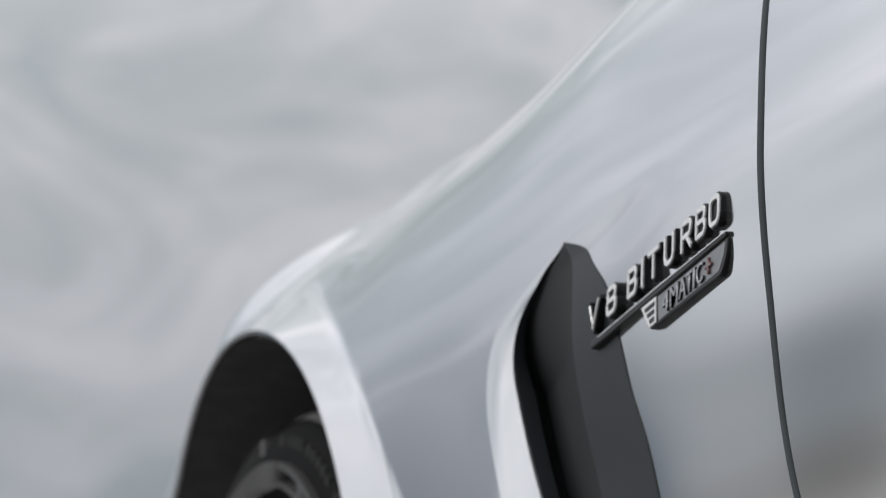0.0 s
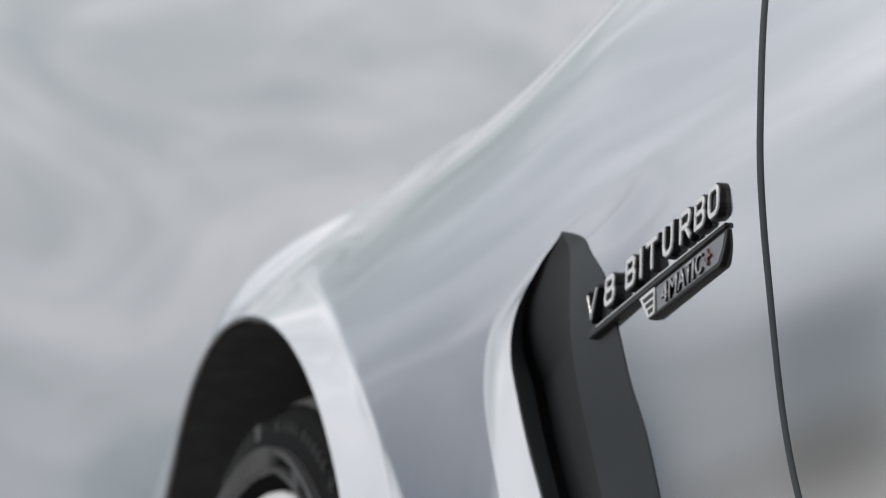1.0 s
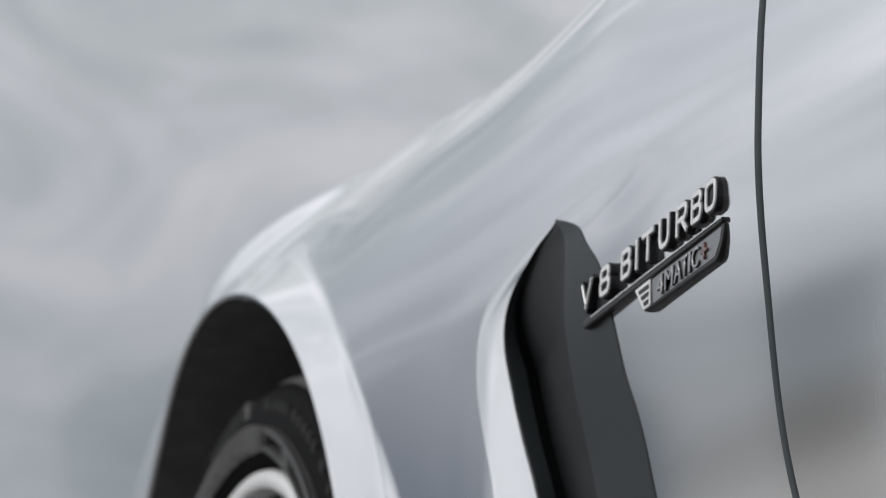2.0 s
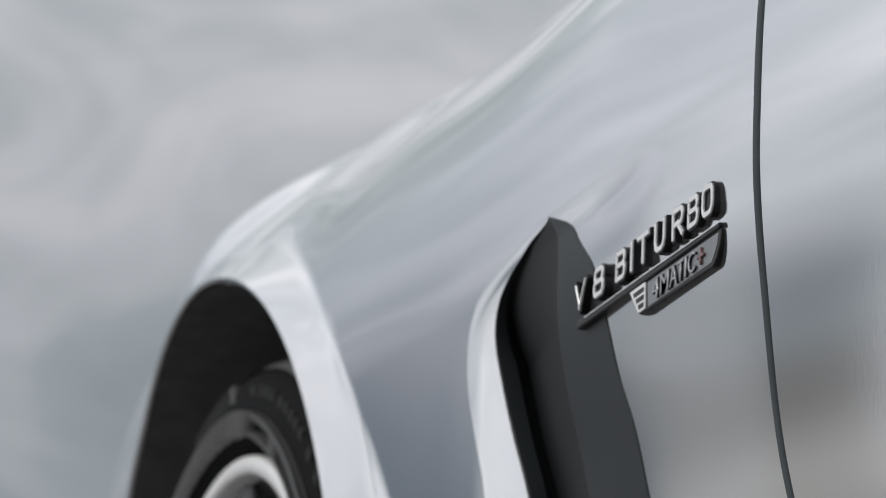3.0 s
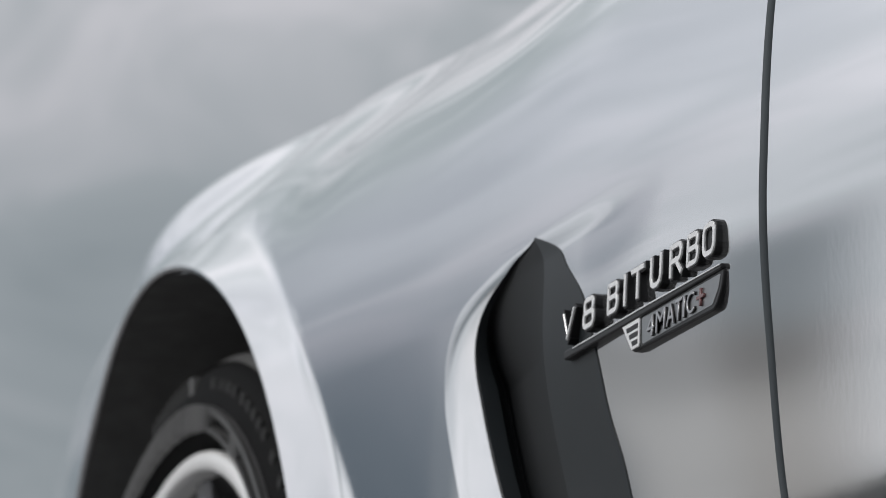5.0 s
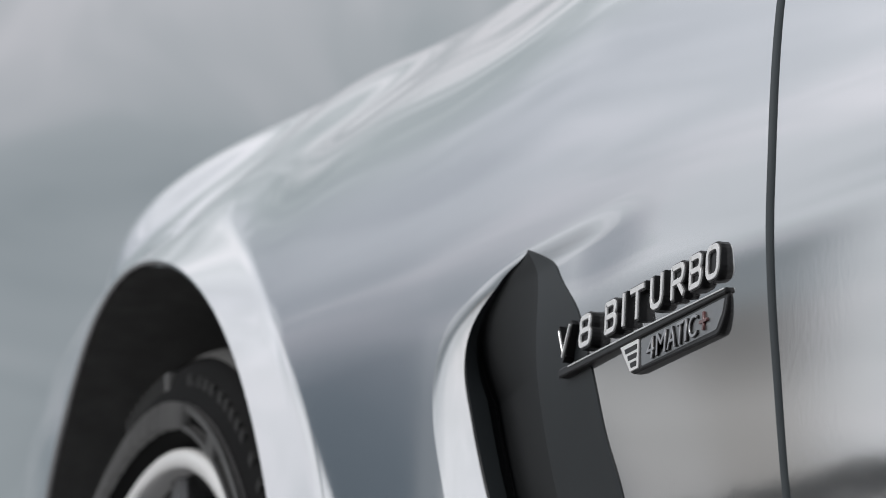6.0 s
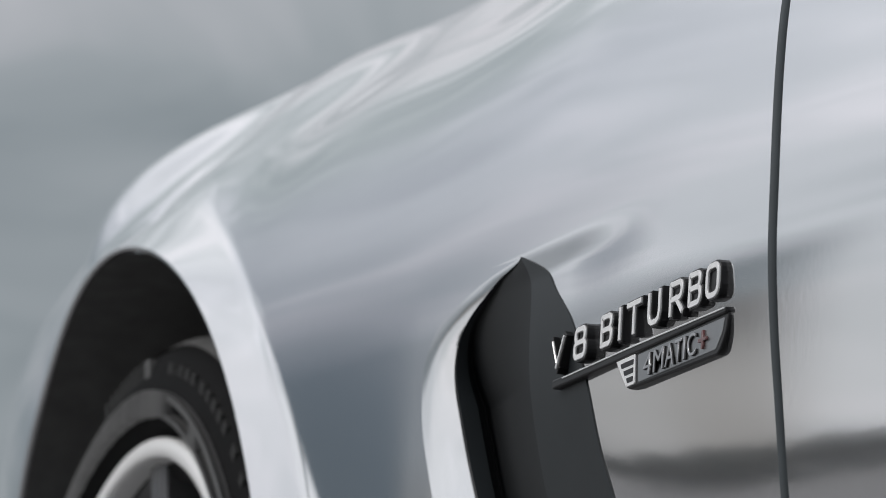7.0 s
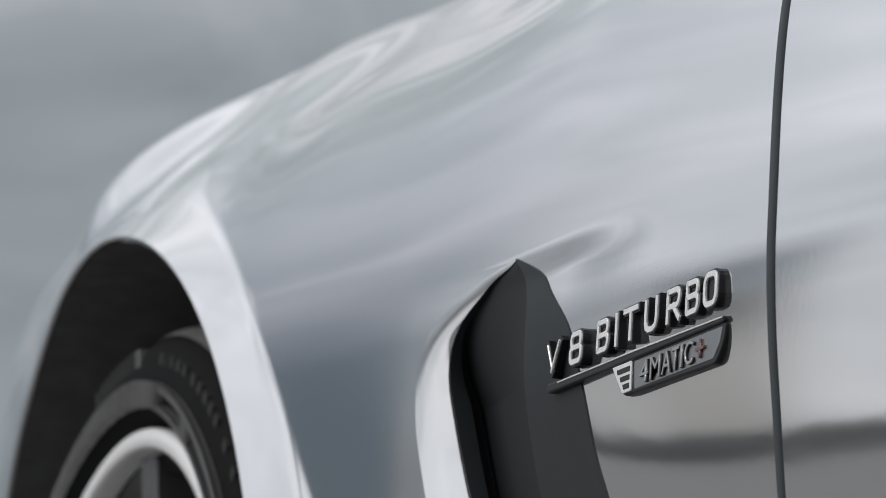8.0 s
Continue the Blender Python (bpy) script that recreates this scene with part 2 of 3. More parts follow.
gap_x = spline([0.15, 0.3, 0.45, 0.499, 0.5285, 0.56, 0.5873, 0.6062, 0.6355, 0.6552, 0.6865, 0.7176, 0.7426, 0.8, 0.86, 0.95],
               [0.1084, 0.0984, 0.0719, 0.0495, 0.0408, 0.0376, 0.0366, 0.0351, 0.0336, 0.0315, 0.0221, 0.0051, -0.0106, -0.0469, -0.0869, -0.1519])
lip_x = spline([0.15, 0.30, 0.45, 0.50, 0.54, 0.5638, 0.578, 0.594, 0.611, 0.624, 0.637, 0.6465, 0.6555, 0.660, 0.665, 0.670],
               [-0.3136, -0.3156, -0.3216, -0.3266, -0.3336, -0.3411, -0.3505, -0.3616, -0.3712, -0.3739, -0.372, -0.3639, -0.3435, -0.3227, -0.2967, -0.2535])
dark_end_x = spline([0.15, 0.3, 0.45, 0.5375, 0.552, 0.570, 0.582, 0.597, 0.615, 0.625, 0.638, 0.6465, 0.6543, 0.6613, 0.670],
               [-0.0787, -0.0837, -0.1037, -0.1297, -0.1348, -0.1435, -0.1514, -0.1584, -0.1663, -0.1723, -0.1831, -0.1965, -0.2088, -0.2201, -0.2512])
rim_x = spline([0.15, 0.30, 0.45, 0.50, 0.54, 0.5613, 0.5783, 0.590, 0.601, 0.611, 0.620, 0.629, 0.6375, 0.6445, 0.655, 0.660, 0.6645, 0.668, 0.670],
               [-0.2705, -0.2705, -0.2755, -0.2825, -0.2935, -0.3039, -0.3153, -0.3222, -0.3279, -0.3325, -0.3365, -0.3382, -0.336, -0.3297, -0.3076, -0.2915, -0.2758, -0.2576, -0.2522])
rim_depth = spline([0.15, 0.54, 0.57, 0.60, 0.63, 0.65, 0.66, 0.67], [0.0130, 0.0085, 0.0072, 0.0054, 0.0029, 0.0013, 0.0006, 0.0])
VENT_TOP = 0.670


def crease_z(x):
    return VENT_TOP + 0.001 + 0.045 * (x + 0.26)


def side(x, s, hollow=False):
    """Points of the body's skin; hollow: behind the vent, where it dips in."""
    x, s = np.asarray(x, float), np.asarray(s, float)
    y, z0 = section_y(s), section_z(s)
    z = z0 + shoulder_up(x) * smoothstep(0.66, 0.82, z0)
    y = 0.0004 + (y - 0.0004) * np.where(z0 < 0.645, 0.17 + 0.83 * smoothstep(-0.36, -0.15, x), 1.0)
    # below the badge it leans in a little
    lean = np.clip(0.630 - z, 0, None)
    y = y + 0.0052 * np.where(lean < 0.035, lean * lean / 0.07, lean - 0.0175)
    # in front of the vent it turns under below the shoulder
    w = np.clip(0.735 - z, 0, 0.22)
    y = y + 0.028 * np.where(w < 0.08, w * w / 0.16, w - 0.04) * smoothstep(-0.385, -0.60, x)
    y = y + shoulder_in(x) * smoothstep(0.66, 0.84, z0)
    # the nose draws in
    y = y + 0.1666 * np.clip(-0.9835 - x, 0, None) ** 2
    dx, dz = x - AXLE[0], z - AXLE[1]
    r, a = np.hypot(dx, dz), np.arctan2(dz, dx)
    d = np.clip(r - arch_radius(a), -0.02, None)
    turn = np.clip(np.degrees(a), -5, 175)
    flare = lip_y(x, z) + flare_slope(turn) * d + flare_bend(turn) * d * d + flare_roll(turn) * (np.clip(d, 0, 0.2) / 0.1) ** 4 + 4.0 * np.clip(d - 0.15, 0, None)
    k = 0.0035 + 0.012 * smoothstep(80, 105, turn)
    h = np.clip(0.5 + 0.5 * (y - flare) / k, 0, 1)
    y = y * (1 - h) + flare * h - k * h * (1 - h)
    if hollow:
        u = x - lip_x(np.minimum(z0, VENT_TOP))
        depth = 0.026 * np.exp(-np.clip(u, -0.03, None) / 0.055) + 0.008 * np.exp(-np.clip(u, -0.03, None) / 0.13)
        edge = crease_z(x) - z0
        y = y + depth * smoothstep(0.0, 1.0, edge / 0.13)
        # with a soft fold along its upper edge that fades out backwards
        y = y + 0.0013 * smoothstep(-0.001, 0.015, edge) * (1 - smoothstep(0.010, 0.060, edge)) * (1 - smoothstep(-0.19, -0.08, x))
    return np.stack([x, y, z], -1)


def s_at(x, z):
    """Where along the section the skin is z high."""
    z0 = np.asarray(z, float)
    for _ in range(12):
        z0 = z - shoulder_up(x) * smoothstep(0.66, 0.82, z0)
    return s_of_z(z0)


def side_normal(x, s, hollow=False):
    e = 4e-4
    u = side(x + e, s, hollow) - side(x - e, s, hollow)
    v = side(x, s + e, hollow) - side(x, s - e, hollow)
    n = np.cross(u, v)
    n /= np.linalg.norm(n, axis=-1, keepdims=True) + 1e-12
    return np.where(n[..., 1:2] > 0.9, -n, n)


def clipped(xs, ss, keeps):
    """A grid over (x, s), cut along the curves where the functions in keeps change sign."""
    verts = [(float(x), float(s)) for s in ss for x in xs]
    nx = len(xs)
    faces = [(j * nx + i, j * nx + i + 1, (j + 1) * nx + i + 1, (j + 1) * nx + i) for j in range(len(ss) - 1) for i in range(nx - 1)]
    for g in keeps:
        pts = np.array(verts)
        val = list(np.asarray(g(pts[:, 0], pts[:, 1]), float))
        cuts, kept = {}, []
        for f in faces:
            inside = [val[i] > 0 for i in f]
            if all(inside):
                kept.append(f)
                continue
            if not any(inside):
                continue
            poly = []
            for k, i in enumerate(f):
                j = f[(k + 1) % len(f)]
                if val[i] > 0:
                    poly.append(i)
                if (val[i] > 0) != (val[j] > 0):
                    key = (min(i, j), max(i, j))
                    if key not in cuts:
                        a, b = np.array(verts[i]), np.array(verts[j])
                        fa = val[i]
                        for _ in range(14):
                            c = (a + b) / 2
                            fc = float(g(c[0], c[1]))
                            if (fc > 0) == (fa > 0):
                                a = c
                            else:
                                b = c
                        cuts[key] = len(verts)
                        verts.append(tuple((a + b) / 2))
                        val.append(0.0)
                    poly.append(cuts[key])
            if len(poly) > 2:
                kept.append(tuple(poly))
        faces = kept
    used = sorted({i for f in faces for i in f})
    back = {i: k for k, i in enumerate(used)}
    pts = np.array([verts[i] for i in used])
    return pts, [tuple(back[i] for i in f) for f in faces]


def in_arch(x, s):
    p = side(x, s)
    dx, dz = p[..., 0] - AXLE[0], p[..., 2] - AXLE[1]
    return np.hypot(dx, dz) - arch_radius(np.arctan2(dz, dx))


GAP = 0.0040
Z_ROWS = np.concatenate([np.arange(0.17, 0.45, 0.02), np.arange(0.45, 0.57, 0.0045), np.arange(0.57, 0.662, 0.0024), np.arange(0.662, 0.684, 0.0008), np.arange(0.684, 0.80, 0.0024), np.arange(0.80, 0.90, 0.0045)])
S_ROWS = np.concatenate([s_of_z(Z_ROWS), np.linspace(s_of_z(0.9) + 0.03, _s[-1], 18)])


def joined(pieces):
    verts, faces, normals, base = [], [], [], 0
    for v, f, n in pieces:
        verts += [tuple(q) for q in v]
        normals += [tuple(q) for q in n]
        faces += [tuple(i + base for i in q) for q in f]
        base += len(v)
    return verts, faces, normals


def strip(rows, flip=False):
    """A sheet through rows of points, with its own smooth normals."""
    rows = np.array(rows)
    m, n = rows.shape[:2]
    du, dv = np.gradient(rows, axis=1), np.gradient(rows, axis=0)
    nor = np.cross(du, dv)
    nor /= np.linalg.norm(nor, axis=-1, keepdims=True) + 1e-12
    faces = [(j * n + i, j * n + i + 1, (j + 1) * n + i + 1, (j + 1) * n + i) for j in range(m - 1) for i in range(n - 1)]
    if flip:
        faces, nor = [f[::-1] for f in faces], -nor
    return rows.reshape(-1, 3), faces, nor.reshape(-1, 3)


def rolled(pts, nor, out, radius, flange, steps=5):
    """Rows of a folded edge: from the edge pts it rolls over by radius (across, in) and runs in by flange. out: across the edge, away from the sheet."""
    across, deep = radius
    rows = []
    for k in range(steps + 1):
        a = math.pi / 2 * k / steps
        rows.append(pts + out * across * math.sin(a) - nor * deep * (1 - math.cos(a)))
    rows.append(rows[-1] - nor * flange)
    return rows


car = empty("car", "silver metallic sports car parked on asphalt", "car")

# front wing: skin in front of the vent and above it, and the skin that dips in behind the vent
xs = np.concatenate([np.arange(-1.50, -1.05, 0.0045), np.arange(-1.05, -0.55, 0.0018), np.arange(-0.55, 0.24, 0.0045)])
pts_a, faces_a = clipped(xs, S_ROWS, [in_arch, lambda x, s: gap_x(section_z(s)) - GAP - x,
                                      lambda x, s: np.maximum(lip_x(np.minimum(section_z(s), VENT_TOP)) - x, section_z(s) - VENT_TOP)])
xs_b = np.arange(-0.42, 0.24, 0.004)
rows_b = s_of_z(np.concatenate([np.arange(0.17, 0.45, 0.02), np.arange(0.45, VENT_TOP, 0.003), [VENT_TOP]]))
behind = lambda x, s: x - dark_end_x(np.minimum(section_z(s), VENT_TOP)) + 0.004
pts_b, faces_b = clipped(xs_b, rows_b, [lambda x, s: gap_x(section_z(s)) - GAP - x, behind])
wing = [(side(pts_a[:, 0], pts_a[:, 1], False), faces_a, side_normal(pts_a[:, 0], pts_a[:, 1], False))]
mask = section_z(pts_a[:, 1]) >= VENT_TOP - 1e-6
v0, n0 = wing[0][0].copy(), wing[0][2].copy()
v0[mask], n0[mask] = side(pts_a[mask, 0], pts_a[mask, 1], True), side_normal(pts_a[mask, 0], pts_a[mask, 1], True)
wing = [(v0, faces_a, n0), (side(pts_b[:, 0], pts_b[:, 1], True), faces_b, side_normal(pts_b[:, 0], pts_b[:, 1], True))]
# folded edge of the vent
zv = np.concatenate([np.linspace(0.18, 0.54, 40), np.linspace(0.545, 0.645, 80), np.linspace(0.646, 0.66995, 120)])
ox = lip_x(zv)
edge, nor = side(ox, s_at(ox, zv)), side_normal(ox, s_at(ox, zv))
rx = rim_x(zv)
rim = side(rx, s_at(rx, zv)) + np.stack([0 * zv, rim_depth(zv), 0 * zv], -1)
inwards = np.array([0.0, 1.0, 0.0])
taper = np.clip(rim_depth(zv) / 0.004, 0, 1)[:, None]
rows = [edge + (rim - edge) * (k / 8) - inwards * 0.16 * rim_depth(zv)[:, None] * math.sin(math.pi * k / 8) for k in range(9)]
rim_in = rows[-1]
wing.append(strip(rows, True))
vent_rim, vent_z = rim_in + inwards * 0.0012 * taper, rim_in[:, 2]
wing.append(strip([rim_in, rim_in * 0.5 + vent_rim * 0.5, vent_rim], True))
# folded edge at the door
zz = np.linspace(0.18, 0.94, 160)
ss = s_of_z(zz)
edge, nor = side(gap_x(zz) - GAP, ss, True), side_normal(gap_x(zz) - GAP, ss, True)
wing.append(strip(rolled(edge, nor, np.array([1.0, 0, 0]), (0.0006, 0.0008), 0.02)))
# folded edge of the wheel arch
aa = np.linspace(radians(-20), radians(200), 160)
rr = arch_radius(aa)
ax, az = AXLE[0] + rr * np.cos(aa), AXLE[1] + rr * np.sin(aa)
edge, nor = side(ax, s_at(ax, az)), side_normal(ax, s_at(ax, az))
inward = np.stack([-np.cos(aa), 0 * aa, -np.sin(aa)], -1)
fold = (0.0040 - 0.0026 * smoothstep(radians(72), radians(96), aa))[:, None]
rows = [edge + inward * fold * math.sin(a) + np.array([0, 1.5, 0]) * fold * (1 - math.cos(a)) for a in np.linspace(0, math.pi / 2, 6)]
rows.append(rows[-1] + np.array([0, 0.002, 0]))
wing.append(strip(rows))
v, f, n = joined(wing)
mesh_part("front_wing", v, f, PAINT, car, "silver painted front wing with flared arch", n)

# door: its forward part
xs_d = np.arange(-0.15, 0.60, 0.006)
pts_d, faces_d = clipped(xs_d, S_ROWS, [lambda x, s: x - gap_x(section_z(s)) - GAP, lambda x, s: 0.9 - section_z(s)])
zz = np.linspace(0.18, 0.90, 160)
ss = s_of_z(zz)
edge, nor = side(gap_x(zz) + GAP, ss), side_normal(gap_x(zz) + GAP, ss)
v, f, n = joined([(side(pts_d[:, 0], pts_d[:, 1]), faces_d, side_normal(pts_d[:, 0], pts_d[:, 1])),
                  strip(rolled(edge, nor, np.array([-1.0, 0, 0]), (0.0012, 0.0016), 0.02), True)])
mesh_part("door", v, f, PAINT, car, "silver painted front door", n)
# dark strip along the wing's edge, added to paint the shade in the gap
mid_edge, nor = side(gap_x(zz) - GAP, ss, True), side_normal(gap_x(zz) - GAP, ss, True)
rows = [mid_edge - nor * d + np.array([w, 0, 0]) for w, d in ((-0.0002, -0.00025), (0.0010, -0.0001), (0.0018, 0.0008), (0.0022, 0.0020), (0.0022, 0.006), (0.004, 0.010), (0.010, 0.012))]
v, f, n = strip(rows)
mesh_part("gap_shade_strip", v, f, GAP_SHADE, car, "added dark strip that paints the shade in the door gap", n)

# black inside of the vent: a lip along the rim, a dark channel, and behind the ridge a flat black sheet that paints the
# vent's reflection in the skin
ridge_x = spline([0.15, 0.30, 0.45, 0.555, 0.573, 0.590, 0.610, 0.631, 0.651, 0.663, 0.670],
               [-0.1541, -0.1591, -0.1841, -0.2171, -0.2234, -0.2283, -0.2325, -0.2342, -0.2351, -0.2421, -0.2524])
vs = s_of_z(vent_z)
ridge, dark_end = ridge_x(vent_z), dark_end_x(vent_z)
vent_reflection = []
for k in range(7):
    x = ridge + (dark_end - ridge) * k / 6
    vent_reflection.append(side(x, vs, True) + side_normal(x, vs, True) * 0.0005)
vent_reflection_end = [vent_reflection[-1], vent_reflection[-1] + np.array([0.0006, 0.0002, 0]), vent_reflection[-1] + np.array([0.0006, 0.0016, 0])]
lip = [vent_rim, vent_rim + np.array([0.0003, 0.0040, 0]) * taper, vent_rim + np.array([0.0, 0.0080, 0]) * taper]
groove = [lip[-1], lip[-1] + np.array([-0.0050, 0.0016, 0]) * taper, lip[-1] + np.array([-0.0060, 0.0050, 0]) * taper]
deep = groove[-1] + np.array([-0.005, 0.003, 0]) * taper
channel = [groove[-1], deep] + [deep + (vent_reflection[0] - deep) * k / 5 + inwards * 0.001 * math.sin(math.pi * k / 5) * taper for k in range(1, 6)]
v, f, n = joined([strip(q, True) for q in (lip, vent_reflection, vent_reflection_end)])
vent = mesh_part("vent_lip_and_reflection", v, f, TRIM_AND_REFLECTION, car, "glossy black vent lip, and a black sheet as the vent's reflection in the paint", n)
v, f, n = joined([strip(q, True) for q in (groove, channel)])
mesh_part("vent_channel", v, f, VENT_BLACK, car, "deep matt black vent channel", n)


# ---- wheel ----
def lathe(profile, a0=0.0, a1=2 * math.pi, n=128):
    """A sheet turned about the axle from (radius, depth inwards) points."""
    bm = bmesh.new()
    full = abs(a1 - a0 - 2 * math.pi) < 1e-6
    count = n if full else n + 1
    rings = [[bm.verts.new((r * math.cos(a0 + (a1 - a0) * i / n), y, r * math.sin(a0 + (a1 - a0) * i / n))) for i in range(count)] for r, y in profile]
    for p, q in zip(rings, rings[1:]):
        for i in range(n):
            j = (i + 1) % count
            bm.faces.new((p[i], p[j], q[j], q[i]))
    return bm


def curved(points, steps=6):
    """More points along a line of points, rounded."""
    t = list(range(len(points)))
    fx, fy = spline(t, [p[0] for p in points]), spline(t, [p[1] for p in points])
    return [(float(fx(u)), float(fy(u))) for u in np.linspace(0, t[-1], steps * (len(points) - 1) + 1)]


wheel = new("wheel")
wheel.parent = car
wheel.location = HUB
wheel["label"] = "black alloy wheel with machined bright rim ring"
part("tyre", lathe(curved([(0.294, 0.016), (0.300, 0.004), (0.309, -0.003), (0.320, -0.003), (0.332, 0.001), (0.341, 0.007), (0.3475, 0.020)]) + [(0.351, 0.04), (0.352, 0.15), (0.351, 0.27), (0.341, 0.30), (0.30, 0.30)], n=160), RUBBER, wheel)
part("tread", lathe(curved([(0.3435, 0.0085), (0.3480, 0.016), (0.3510, 0.028), (0.3525, 0.05)], 3) + [(0.3525, 0.26)], n=160), RUBBER_GREY, wheel, "grey tyre shoulder")
part("rim_ring", lathe([(0.2806, 0.014), (0.2812, 0.004), (0.2820, 0.0012), (0.2830, 0.0002), (0.2870, -0.0006), (0.2910, 0.0002), (0.2923, 0.0014), (0.2930, 0.004), (0.2930, 0.02)], n=160), ALLOY, wheel, "bright machined outer ring")
part("barrel", lathe([(0.2905, 0.012), (0.272, 0.02), (0.258, 0.12), (0.258, 0.26)], n=96), WHEEL_BLACK, wheel)


def arc_block(bm, a0, a1, r0, r1, y, deep, lean=0.0):
    """A raised block on the tyre's side between two angles and two radii."""
    n = max(2, int((a1 - a0) / 0.03))
    grid = {}
    for i in range(n + 1):
        for j, r in enumerate((r0, r1)):
            a = a0 + (a1 - a0) * i / n + lean * j
            for k, d in enumerate((y, y + deep)):
                grid[i, j, k] = bm.verts.new((r * math.cos(a), d, r * math.sin(a)))
    for i in range(n):
        bm.faces.new((grid[i, 0, 0], grid[i + 1, 0, 0], grid[i + 1, 1, 0], grid[i, 1, 0]))
        for j in (0, 1):
            bm.faces.new((grid[i, j, 0], grid[i, j, 1], grid[i + 1, j, 1], grid[i + 1, j, 0]))
    for i in (0, n):
        bm.faces.new((grid[i, 0, 0], grid[i, 1, 0], grid[i, 1, 1], grid[i, 0, 1]))


def side_depth(r):
    return float(np.interp(r, [0.300, 0.309, 0.320, 0.332, 0.341], [0.004, -0.003, -0.003, 0.001, 0.007]))


# raised bars where the tyre bears lettering, ribs beside them
for a, w in ((84, 1.5), (81.6, 0.6), (79.9, 1.4), (77.4, 1.6), (74.8, 1.5), (71.0, 1.5), (68.4, 1.5), (65.8, 1.6), (63.2, 1.5), (60.6, 1.4), (56.0, 1.5), (51.5, 1.3)):
    bm = bmesh.new()
    arc_block(bm, radians(a - w), radians(a), 0.3240, 0.3330, side_depth(0.328) - 0.0006, 0.004)
    part("raised_bar", bm, RUBBER_MARK, wheel, "raised rubber bar on the tyre's side", False)
for k in range(9):
    a = radians(91 + 2.0 * k)
    bm = bmesh.new()
    arc_block(bm, a, a + radians(1.0 if k else 1.6), 0.321, 0.3375, side_depth(0.330) - 0.0012, 0.005, 0.02)
    part("rib", bm, RUBBER_MARK if k else RUBBER_GREY, wheel, "slanted rib on the tyre's side", False)
bm = bmesh.new()
for a0, a1, r0, r1 in ((-60, 79, 0.3135, 0.3175), (-60, 79, 0.3035, 0.3065), (79, 90, 0.3035, 0.3175),
                       *((90 + 4 * k, 94 + 4 * k, 0.3042 + 0.00055 * k, 0.3172 - 0.00035 * k) for k in range(12)), (138, 250, 0.3108, 0.3132), (64, 68, 0.3065, 0.3135), (36, 38, 0.3065, 0.3135)):
    arc_block(bm, radians(a0), radians(a1), r0, r1, -0.0078, 0.008)
part("rubbing_band", bm, RUBBER_BAND, wheel, "grey raised band on the tyre")


def spoke(a):
    """One wheel spoke, black with a machined edge, from the hub to the ring."""
    bm = bmesh.new()
    face = [(0.055, -0.016), (0.285, -0.011), (0.285, 0.011), (0.055, 0.012)]
    depth_in, depth_out = 0.030, 0.010
    rings = []
    for shrink, y0, y1 in ((0.0, 0.075, 0.06), (0.0, depth_in + 0.004, depth_out + 0.004), (0.0025, depth_in, depth_out)):
        ring = []
        for r, w in face:
            w2 = w - math.copysign(shrink, w)
            y = y0 if r < 0.1 else y1
            ring.append(bm.verts.new((r * math.cos(a) - w2 * math.sin(a), y, r * math.sin(a) + w2 * math.cos(a))))
        rings.append(ring)
    for p, q in zip(rings, rings[1:]):
        for i in range(4):
            bm.faces.new((p[i], p[(i + 1) % 4], q[(i + 1) % 4], q[i]))
    bm.faces.new(rings[-1])
    bmesh.ops.recalc_face_normals(bm, faces=bm.faces)
    return bm


for k in range(5):
    for twin in (-11, 11):
        a = radians(106 + 72 * k + twin)
        part("spoke", spoke(a), SPOKE, wheel, smooth=False)
part("hub", lathe(curved([(0.001, 0.020), (0.03, 0.021), (0.06, 0.028), (0.075, 0.05)], 4), n=64), WHEEL_BLACK, wheel)
part("brake_disc", lathe([(0.08, 0.10), (0.205, 0.10), (0.205, 0.135), (0.08, 0.135)], n=96), IRON, wheel)

# wheel well: follows the arch's edge and closes the wing behind the wheel
aa = np.linspace(radians(-25), radians(205), 120)
rr = arch_radius(aa)
ring = side(AXLE[0] + rr * np.cos(aa), s_at(AXLE[0] + rr * np.cos(aa), AXLE[1] + rr * np.sin(aa)))
fold = 0.0040 - 0.0026 * smoothstep(radians(72), radians(96), aa)
rows = [np.stack([AXLE[0] + (rr - fold + grow) * np.cos(aa), ring[:, 1] + 1.5 * fold + deep, AXLE[1] + (rr - fold + grow) * np.sin(aa)], -1)
        for grow, deep in ((-0.0003, 0.001), (0.0, 0.030), (0.0006, 0.06), (0.001, 0.10), (0.002, 0.20), (0.004, 0.40), (-0.36, 0.41))]
v, f, n = strip(rows)
mesh_part("arch_liner", v, f, LINER, car, "black felt wheel arch liner", n)
# dark structure inside the wing
bm = slab_y([(-1.48, 0.20), (-1.48, 0.84), (0.58, 0.84), (0.58, 0.20)], 0.62, 0.45)
part("inner_structure", bm, LINER, car)

# ---- badge: its own axes lie along the lettering ----
badge = new("badge")
badge.parent = car
badge.matrix_basis = pose(-0.0120, 0.0044, 0.6240, 0, -3.6, 0)
badge["label"] = "chrome and black lettered badge on the wing"


